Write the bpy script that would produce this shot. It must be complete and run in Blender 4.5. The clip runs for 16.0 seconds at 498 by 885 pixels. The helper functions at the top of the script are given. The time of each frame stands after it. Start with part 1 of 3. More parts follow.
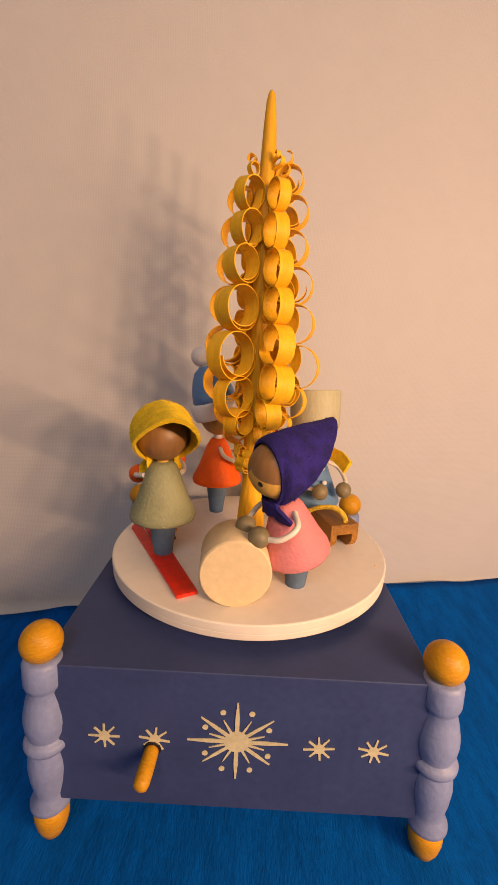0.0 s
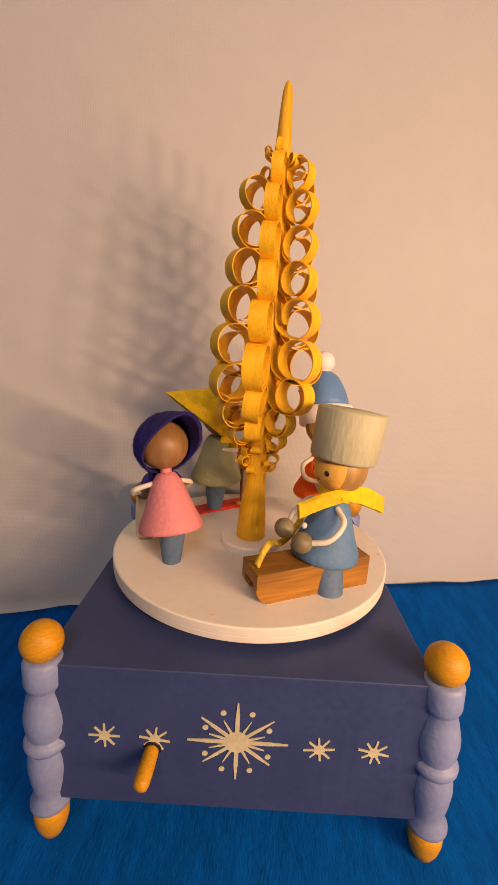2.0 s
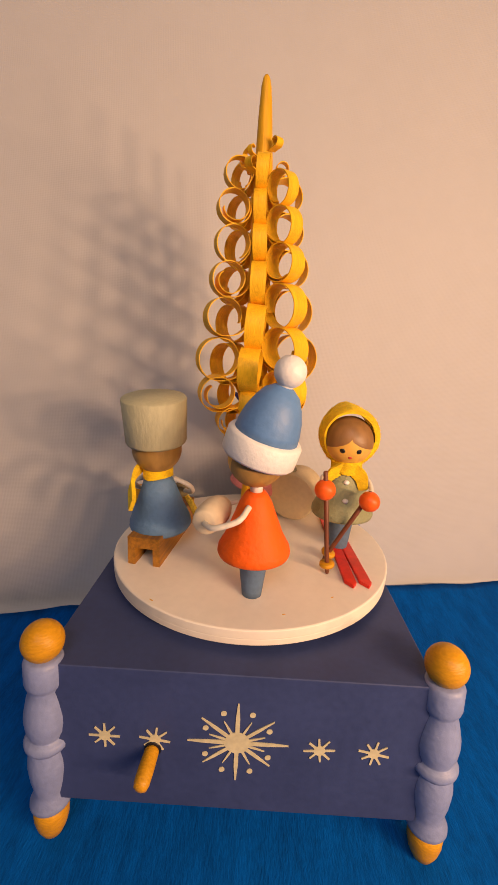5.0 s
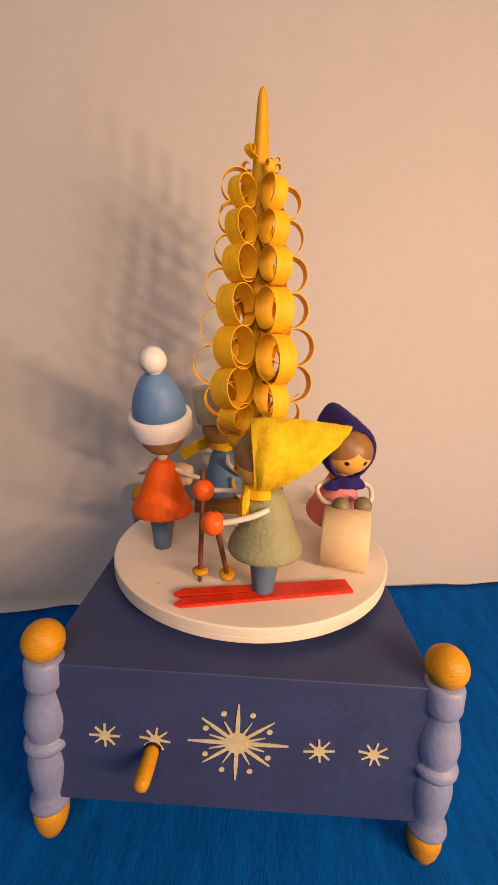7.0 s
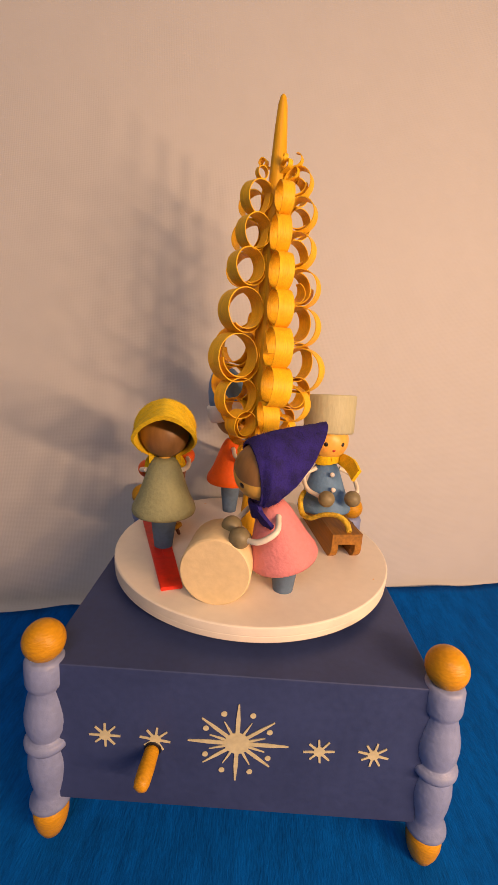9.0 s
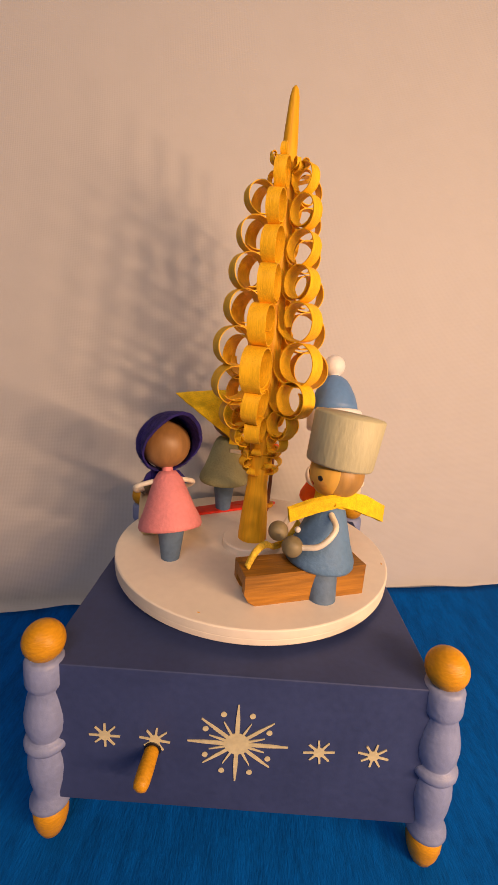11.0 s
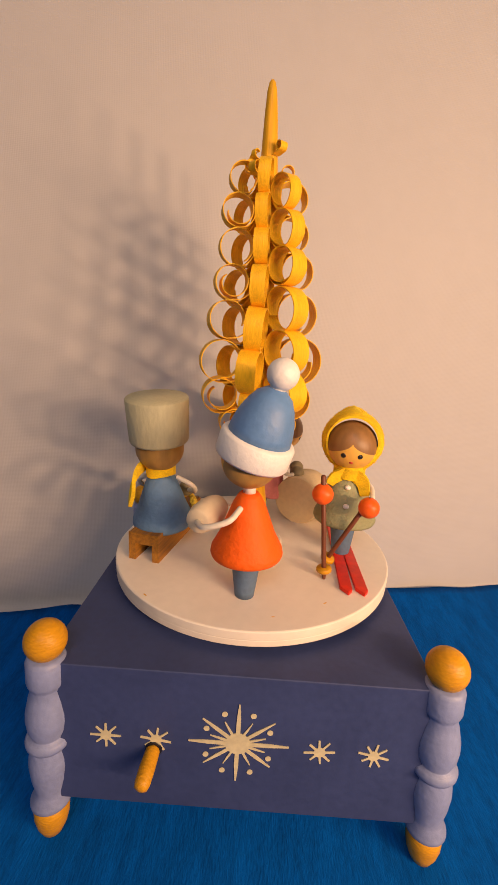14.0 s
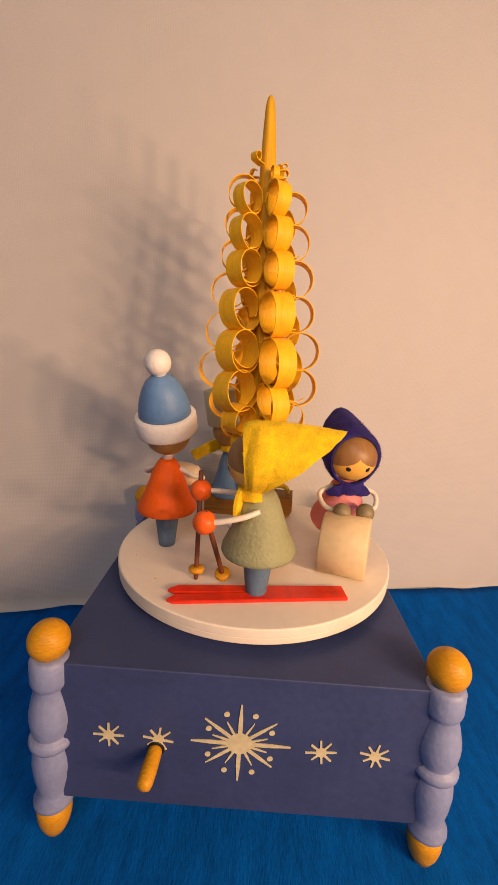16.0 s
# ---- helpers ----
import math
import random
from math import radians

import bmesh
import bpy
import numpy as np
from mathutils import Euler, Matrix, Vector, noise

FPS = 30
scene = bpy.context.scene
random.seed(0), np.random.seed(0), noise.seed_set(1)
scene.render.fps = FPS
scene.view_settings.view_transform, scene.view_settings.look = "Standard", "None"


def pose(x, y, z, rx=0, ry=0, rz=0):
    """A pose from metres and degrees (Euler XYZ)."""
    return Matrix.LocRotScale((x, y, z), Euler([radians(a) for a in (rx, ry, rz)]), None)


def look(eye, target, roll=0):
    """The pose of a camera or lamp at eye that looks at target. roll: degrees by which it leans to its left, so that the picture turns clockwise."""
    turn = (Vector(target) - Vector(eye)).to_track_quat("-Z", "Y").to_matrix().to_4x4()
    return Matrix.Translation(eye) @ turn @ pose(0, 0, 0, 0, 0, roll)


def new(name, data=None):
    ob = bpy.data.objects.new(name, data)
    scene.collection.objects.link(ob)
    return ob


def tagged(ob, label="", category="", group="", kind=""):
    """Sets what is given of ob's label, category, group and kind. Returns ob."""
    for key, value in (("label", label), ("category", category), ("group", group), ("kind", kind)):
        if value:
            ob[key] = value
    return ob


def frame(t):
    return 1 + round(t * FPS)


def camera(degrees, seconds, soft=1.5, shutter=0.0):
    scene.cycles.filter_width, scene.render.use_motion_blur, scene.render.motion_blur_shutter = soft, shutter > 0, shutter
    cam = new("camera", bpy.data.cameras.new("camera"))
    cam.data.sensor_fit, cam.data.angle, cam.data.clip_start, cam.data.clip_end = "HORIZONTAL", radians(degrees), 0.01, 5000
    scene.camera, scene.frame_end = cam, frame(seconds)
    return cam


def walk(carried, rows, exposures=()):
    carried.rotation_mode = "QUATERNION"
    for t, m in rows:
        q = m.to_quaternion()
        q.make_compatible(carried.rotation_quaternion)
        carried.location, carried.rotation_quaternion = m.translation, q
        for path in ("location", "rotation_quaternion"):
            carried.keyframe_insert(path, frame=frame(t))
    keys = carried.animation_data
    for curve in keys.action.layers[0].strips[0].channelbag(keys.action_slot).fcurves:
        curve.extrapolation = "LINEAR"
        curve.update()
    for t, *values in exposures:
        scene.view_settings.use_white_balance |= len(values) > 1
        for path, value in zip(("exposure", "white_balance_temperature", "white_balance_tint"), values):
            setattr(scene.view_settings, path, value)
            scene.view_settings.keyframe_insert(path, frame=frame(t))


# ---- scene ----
cam = camera(61.40, 16.0, soft=0.7)
walk(cam, [
    (0.0, look((0.00024, -0.16874, 0.16594), (-0.00305, 0.07419, 0.10699), 2.463)),
    (2.0, look((0.00001, -0.16853, 0.16613), (-0.00357, 0.07433, 0.10688), 2.663)),
    (4.0, look((-0.00021, -0.16876, 0.16598), (-0.00389, 0.07424, 0.10738), 2.799)),
    (7.0, look((-0.00067, -0.16886, 0.16636), (-0.00429, 0.07411, 0.10757), 3.048)),
    (9.0, look((-0.00123, -0.16910, 0.16636), (-0.00457, 0.07395, 0.10793), 3.315)),
    (12.0, look((-0.00085, -0.16917, 0.16637), (-0.00486, 0.07393, 0.10820), 3.321)),
    (14.0, look((-0.00142, -0.16941, 0.16665), (-0.00520, 0.07368, 0.10840), 3.457)),
    (15.0, look((-0.00183, -0.16958, 0.16675), (-0.00571, 0.07358, 0.10876), 3.530)),
    (16.0, look((-0.00203, -0.17020, 0.16703), (-0.00610, 0.07300, 0.10924), 3.526)),
])

# ---- light ----
world = bpy.data.worlds.new("room_air")
world.use_nodes = True
world.node_tree.nodes["Background"].inputs[0].default_value = (1.0, 0.93, 0.87, 1)
world.node_tree.nodes["Background"].inputs[1].default_value = 0.0
scene.world = world


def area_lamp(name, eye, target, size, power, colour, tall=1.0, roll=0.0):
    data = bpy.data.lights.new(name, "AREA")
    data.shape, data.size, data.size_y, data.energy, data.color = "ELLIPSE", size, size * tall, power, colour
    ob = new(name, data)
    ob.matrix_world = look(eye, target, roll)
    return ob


# a table lamp close by, its bulbs in a slanting row
for k, watts in enumerate((0.32, 0.50, 0.69, 0.69, 0.50, 0.32)):
    bulb = Vector((0.285, -0.335, 0.215)) + (k - 2.5) * 0.066 * Vector((0.60, 0.55, -0.52))
    area_lamp("table_lamp_bulb", bulb, (0.0, 0.0, 0.11), 0.042, watts, (1.0, 0.595, 0.34), 0.5, -30)
# fill added behind the camera to lift the shade; no real lamp there
area_lamp("added_fill_light", (-0.10, -1.55, 1.45), (0.0, 0.0, 0.1), 0.9, 10.4, (1.0, 0.85, 0.83))
scene.view_settings.exposure = 0.0

# ---- materials ----


def material(name, colour, rough=0.6, var=0.12, scale=200.0, bump=0.1, stretch=(1, 1, 1), second=None, metal=0.0, sheen=0.0, spots=0.0):
    """Colour that varies at a coarse and a fine scale, with relief. scale: cells to the metre; stretch: the grain's direction."""
    m = bpy.data.materials.new(name)
    m.use_nodes = True
    t = m.node_tree
    n, link = t.nodes, t.links.new
    b = n["Principled BSDF"]
    b.inputs["Roughness"].default_value, b.inputs["Metallic"].default_value = rough, metal
    if sheen:
        b.inputs["Sheen Weight"].default_value, b.inputs["Sheen Roughness"].default_value = sheen, 0.5
        b.inputs["Sheen Tint"].default_value = (*[min(1, c * 1.6 + 0.05) for c in colour], 1)
    co, mp = n.new("ShaderNodeTexCoord"), n.new("ShaderNodeMapping")
    mp.inputs["Scale"].default_value = stretch
    link(co.outputs["Object"], mp.inputs[0])
    fine, coarse = n.new("ShaderNodeTexNoise"), n.new("ShaderNodeTexNoise")
    fine.inputs["Scale"].default_value, fine.inputs["Detail"].default_value = scale, 5
    coarse.inputs["Scale"].default_value, coarse.inputs["Detail"].default_value = scale * 0.13, 3
    link(mp.outputs[0], fine.inputs["Vector"]), link(mp.outputs[0], coarse.inputs["Vector"])
    mix = n.new("ShaderNodeMath")
    mix.operation = "MULTIPLY_ADD"
    mix.inputs[1].default_value = 0.5
    half = n.new("ShaderNodeMath")
    half.operation, half.inputs[1].default_value = "MULTIPLY", 0.5
    link(coarse.outputs[0], half.inputs[0]), link(fine.outputs[0], mix.inputs[0]), link(half.outputs[0], mix.inputs[2])
    ramp = n.new("ShaderNodeValToRGB")
    lo = second or [c * (1 - 2.2 * var) for c in colour]
    hi = [min(1.0, c * (1 + 1.2 * var)) for c in colour]
    ramp.color_ramp.elements[0].position, ramp.color_ramp.elements[1].position = 0.36, 0.62
    ramp.color_ramp.elements[0].color, ramp.color_ramp.elements[1].color = (*lo, 1), (*hi, 1)
    link(mix.outputs[0], ramp.inputs[0])
    link(ramp.outputs[0], b.inputs["Base Color"])
    if bump:
        bp = n.new("ShaderNodeBump")
        bp.inputs["Strength"].default_value, bp.inputs["Distance"].default_value = bump, 0.0004
        link(fine.outputs[0], bp.inputs["Height"]), link(bp.outputs[0], b.inputs["Normal"])
    rr = n.new("ShaderNodeMapRange")
    rr.inputs[3].default_value, rr.inputs[4].default_value = max(0.05, rough - 0.12), min(1, rough + 0.12)
    link(fine.outputs[0], rr.inputs[0]), link(rr.outputs[0], b.inputs["Roughness"])
    return m


def crepe_material():
    m = material("crepe_paper", (0.0002, 0.086, 0.390), 0.85, 0.14, 1500, 0.0, (1, 0.20, 1))
    t = m.node_tree
    n, link = t.nodes, t.links.new
    co, mp, ns = n.new("ShaderNodeTexCoord"), n.new("ShaderNodeMapping"), n.new("ShaderNodeTexNoise")
    mp.inputs["Scale"].default_value, mp.inputs["Rotation"].default_value = (1, 0.22, 1), (0, 0, 0.12)
    ns.inputs["Scale"].default_value, ns.inputs["Detail"].default_value = 1900, 3
    ns.inputs["Distortion"].default_value = 0.4
    bp = n.new("ShaderNodeBump")
    bp.inputs["Strength"].default_value, bp.inputs["Distance"].default_value = 0.5, 0.0006
    link(co.outputs["Object"], mp.inputs[0]), link(mp.outputs[0], ns.inputs["Vector"])
    link(ns.outputs[0], bp.inputs["Height"]), link(bp.outputs[0], n["Principled BSDF"].inputs["Normal"])
    n["Principled BSDF"].inputs["Specular IOR Level"].default_value = 0.06
    return m


def linen_material():
    m = material("linen", (0.555, 0.540, 0.525), 0.9, 0.012, 90, 0.0)
    t = m.node_tree
    n, link = t.nodes, t.links.new
    co = n.new("ShaderNodeTexCoord")
    heights = []
    for axis, dist in (("X", 1.2), ("Z", 1.2)):
        w = n.new("ShaderNodeTexWave")
        w.bands_direction = axis
        w.inputs["Scale"].default_value, w.inputs["Distortion"].default_value = 400, dist
        w.inputs["Detail"].default_value, w.inputs["Detail Scale"].default_value = 2, 0.35
        link(co.outputs["Object"], w.inputs["Vector"])
        heights.append(w)
    ns = n.new("ShaderNodeTexNoise")
    ns.inputs["Scale"].default_value, ns.inputs["Detail"].default_value = 380, 4
    link(co.outputs["Object"], ns.inputs["Vector"])
    a, c = n.new("ShaderNodeMath"), n.new("ShaderNodeMath")
    link(heights[0].outputs[1], a.inputs[0]), link(heights[1].outputs[1], a.inputs[1])
    link(a.outputs[0], c.inputs[0]), link(ns.outputs[0], c.inputs[1])
    bp = n.new("ShaderNodeBump")
    bp.inputs["Strength"].default_value, bp.inputs["Distance"].default_value = 0.11, 0.0003
    link(c.outputs[0], bp.inputs["Height"]), link(bp.outputs[0], n["Principled BSDF"].inputs["Normal"])
    return m


CREPE, LINEN = crepe_material(), linen_material()
PAINT_BOX = material("indigo_paint", (0.0400, 0.057, 0.152), 0.5, 0.06, 420, 0.15)
PAINT_POST = material("lilac_paint", (0.2250, 0.270, 0.460), 0.5, 0.05, 520, 0.5)
PAINT_BOX.node_tree.nodes["Principled BSDF"].inputs["Specular IOR Level"].default_value = 0.25
PAINT_STAR = material("cream_star_paint", (0.600, 0.540, 0.330), 0.5, 0.08, 500, 0.08)
BEAD = material("orange_varnished_wood", (0.5900, 0.285, 0.011), 0.40, 0.09, 1100, 0.5, (0.5, 0.5, 1.6))
TREE_WOOD = material("pale_shaving_wood", (0.9200, 0.520, 0.016), 0.5, 0.08, 2600, 0.35, (1, 1, 0.06))
TRUNK_WOOD = material("turned_tree_wood", (0.8400, 0.450, 0.018), 0.5, 0.10, 900, 0.5, (1, 1, 0.08))
for wood in (TREE_WOOD, TRUNK_WOOD, BEAD):
    wood.node_tree.nodes["Principled BSDF"].inputs["Specular IOR Level"].default_value = 0.28
DISC_PAINT = material("ivory_paint", (0.8200, 0.755, 0.650), 0.5, 0.02, 260, 0.15)
LOG_PAINT = material("cream_wood", (0.7200, 0.570, 0.330), 0.6, 0.04, 420, 0.3)
MUFF = material("muff_cream", (0.740, 0.620, 0.430), 0.6, 0.03, 420, 0.3)
LEG = material("grey_blue_paint", (0.1050, 0.170, 0.275), 0.6, 0.08, 500, 0.5)
COAT_RED = material("vermilion_paint", (0.880, 0.125, 0.005), 0.6, 0.04, 520, 0.8)
COAT_BLUE = material("slate_blue_paint", (0.120, 0.230, 0.400), 0.6, 0.05, 620, 0.8)
COAT_GREEN = material("sage_paint", (0.3000, 0.310, 0.170), 0.6, 0.05, 800, 1.0)
COAT_PINK = material("rose_paint", (0.680, 0.240, 0.250), 0.6, 0.04, 700, 0.9)
HAT_BLUE = material("hat_blue_paint", (0.1150, 0.245, 0.490), 0.5, 0.04, 500, 0.4)
HAT_GREY = material("olive_grey_hat", (0.5000, 0.475, 0.295), 0.65, 0.05, 800, 0.6, (1, 1, 0.3))
WHITE = material("white_paint", (0.820, 0.800, 0.760), 0.5, 0.02, 700, 0.5)
SKIN = material("bare_pale_wood", (0.8000, 0.460, 0.080), 0.42, 0.06, 500, 0.08, (1, 1, 0.2))
HAIR_TAN = material("tan_stain", (0.420, 0.240, 0.060), 0.45, 0.12, 420, 0.08, (1, 1, 0.2))
HAIR = material("brown_stain", (0.290, 0.150, 0.050), 0.45, 0.12, 380, 0.06, (1, 1, 0.2))
ARM = material("ivory_wire", (0.78, 0.72, 0.60), 0.4, 0.05, 500, 0.05)
MITT = material("olive_bead", (0.2300, 0.190, 0.100), 0.5, 0.12, 400, 0.08)
MITT_RED = material("orange_red_bead", (0.8500, 0.130, 0.014), 0.4, 0.06, 400, 0.1)
FELT_YELLOW = material("yellow_felt", (0.9000, 0.580, 0.006), 0.95, 0.12, 2400, 0.6, (1, 0.5, 1), sheen=0.25)
FELT_BLUE = material("indigo_felt", (0.0190, 0.011, 0.165), 0.95, 0.25, 2200, 0.6, (1, 0.5, 1))
BLACK = material("black_paint", (0.012, 0.010, 0.009), 0.35, 0.1, 500, 0.0)
BLUSH = material("blush_stain", (0.80, 0.400, 0.075), 0.45, 0.08, 600, 0.0)
LIP = material("red_paint", (0.55, 0.06, 0.03), 0.5, 0.1, 500, 0.0)
SKI_RED = material("red_lacquer", (0.7000, 0.028, 0.008), 0.35, 0.12, 300, 0.1)
POLE = material("brown_stick", (0.17, 0.05, 0.02), 0.5, 0.15, 400, 0.1, (1, 1, 0.2))
SLED = material("sled_wood", (0.3300, 0.143, 0.012), 0.55, 0.20, 900, 0.5, (0.07, 1, 1))
ROPE = material("yellow_yarn", (0.740, 0.500, 0.040), 0.9, 0.2, 900, 0.7, sheen=0.3)
for paint in (COAT_RED, COAT_BLUE, COAT_GREEN, COAT_PINK, LEG, MITT_RED):
    paint.node_tree.nodes["Principled BSDF"].inputs["Specular IOR Level"].default_value = 0.3
WALL_PAINT = material("room_wall_paint", (0.62, 0.58, 0.53), 0.9, 0.04, 20, 0.05)
TABLE_WOOD = material("table_wood", (0.25, 0.14, 0.07), 0.45, 0.15, 40, 0.05, (0.1, 1, 1))

# ---- mesh helpers ----


def lathe(bm, profile, seg=48, m=Matrix(), mat=0, caps=True):
    """Turns a profile of (radius, height) about the z axis."""
    rings = []
    for r, z in profile:
        if r < 1e-6:
            rings.append([bm.verts.new(m @ Vector((0, 0, z)))])
        else:
            rings.append([bm.verts.new(m @ Vector((r * math.cos(2 * math.pi * i / seg), r * math.sin(2 * math.pi * i / seg), z))) for i in range(seg)])
    for a, b in zip(rings, rings[1:]):
        for i in range(seg):
            j = (i + 1) % seg
            if len(a) == 1 and len(b) == 1:
                continue
            if len(a) == 1:
                f = bm.faces.new((a[0], b[i], b[j]))
            elif len(b) == 1:
                f = bm.faces.new((a[i], b[0], a[j]))
            else:
                f = bm.faces.new((a[i], b[i], b[j], a[j]))
            f.material_index, f.smooth = mat, True
    if caps:
        for ring in (rings[0], rings[-1]):
            if len(ring) > 1:
                f = bm.faces.new(ring)
                f.material_index = mat
    return rings


def ball(bm, centre, r, mat=0, squash=1.0, m=Matrix(), seg=32):
    prof = [(r * math.sin(math.pi * k / 20), -r * squash * math.cos(math.pi * k / 20)) for k in range(21)]
    prof[0], prof[-1] = (0, prof[0][1]), (0, prof[-1][1])
    lathe(bm, prof, seg, m @ Matrix.Translation(centre), mat)


def smooth_path(points, steps=10):
    """Catmull-Rom through the points."""
    p = [Vector(q) for q in points]
    p = [2 * p[0] - p[1], *p, 2 * p[-1] - p[-2]]
    out = []
    for a, b, c, d in zip(p, p[1:], p[2:], p[3:]):
        for k in range(steps):
            t = k / steps
            out.append(0.5 * ((2 * b) + (c - a) * t + (2 * a - 5 * b + 4 * c - d) * t * t + (3 * b - a - 3 * c + d) * t ** 3))
    out.append(p[-2])
    return out


def tube(bm, points, radius, mat=0, seg=10, m=Matrix(), steps=10, taper=1.0):
    path = smooth_path(points, steps)
    rings, side = [], Vector((0.3, 0.9, 0.2))
    for i, q in enumerate(path):
        d = (path[min(i + 1, len(path) - 1)] - path[max(i - 1, 0)]).normalized()
        u = (side - d * side.dot(d)).normalized()
        v, side = d.cross(u), u
        r = radius * (1 + (taper - 1) * i / (len(path) - 1))
        rings.append([bm.verts.new(m @ (q + r * (u * math.cos(2 * math.pi * k / seg) + v * math.sin(2 * math.pi * k / seg)))) for k in range(seg)])
    for a, b in zip(rings, rings[1:]):
        for k in range(seg):
            f = bm.faces.new((a[k], a[(k + 1) % seg], b[(k + 1) % seg], b[k]))
            f.material_index, f.smooth = mat, True
    for ring in (rings[0][::-1], rings[-1]):
        bm.faces.new(ring).material_index = mat


def ribbon(bm, points, widths, across, thick, mat=0, m=Matrix(), steps=8, jag=0.0, twist=0.0):
    """A strip of felt or wood along a path, with thickness; across: its breadth's direction at the start."""
    path = smooth_path(points, steps)
    n, rows = len(path), []
    for i, q in enumerate(path):
        d = (path[min(i + 1, n - 1)] - path[max(i - 1, 0)]).normalized()
        u = Vector(across)
        u = (u - d * u.dot(d)).normalized()
        u = Matrix.Rotation(twist * i / (n - 1), 3, d) @ u
        v = d.cross(u)
        s = i / (n - 1) * (len(widths) - 1)
        k = min(int(s), len(widths) - 2)
        w = (widths[k] + (widths[k + 1] - widths[k]) * (s - k)) / 2
        w *= 1 + jag * random.uniform(-1, 1)
        rows.append([bm.verts.new(m @ (q + a * w * u + b * thick / 2 * v)) for a, b in ((-1, -1), (1, -1), (1, 1), (-1, 1))])
    for a, b in zip(rows, rows[1:]):
        for k in range(4):
            f = bm.faces.new((a[k], a[(k + 1) % 4], b[(k + 1) % 4], b[k]))
            f.material_index, f.smooth = mat, k in (0, 2)
            bm.edges.get((a[k], b[k])).smooth = False
    bm.faces.new(rows[0][::-1]).material_index = mat
    bm.faces.new(rows[-1]).material_index = mat


def block(bm, lo, hi, m=Matrix(), mat=0, bevel=0.0):
    made = bmesh.ops.create_cube(bm, size=1)["verts"]
    for v in made:
        v.co = Vector([(l + h) / 2 + c * (h - l) for l, h, c in zip(lo, hi, v.co)])
    faces = {f for v in made for f in v.link_faces}
    for f in faces:
        f.material_index = mat
    if bevel:
        edges = list({e for f in faces for e in f.edges})
        got = bmesh.ops.bevel(bm, geom=edges, offset=bevel, segments=3, affect="EDGES", profile=0.6)
        made = list({v for f in got["faces"] for v in f.verts} | {v for v in made if v.is_valid})
    for v in made:
        v.co = m @ v.co


def finish(name, bm, mats):
    bmesh.ops.recalc_face_normals(bm, faces=bm.faces[:])
    me = bpy.data.meshes.new(name)
    bm.to_mesh(me)
    bm.free()
    for mt in mats if isinstance(mats, (list, tuple)) else [mats]:
        me.materials.append(mt)
    return me


def part(name, bm, mats, parent, label="", m=Matrix()):
    ob = new(name, bm if isinstance(bm, bpy.types.Mesh) else finish(name, bm, mats))
    ob.parent = parent
    ob.matrix_local = m
    return tagged(ob, label)


def thing(name, bm, mats, label, category, group="", kind="", m=Matrix()):
    ob = new(name, finish(name, bm, mats) if bm else None)
    ob.matrix_world = m
    return tagged(ob, label, category, group, kind)


# ---- setting ----
DISC_Z = 0.0805
WALL = pose(0.0, 0.0780, 0.0, 0, 0, 10.5)


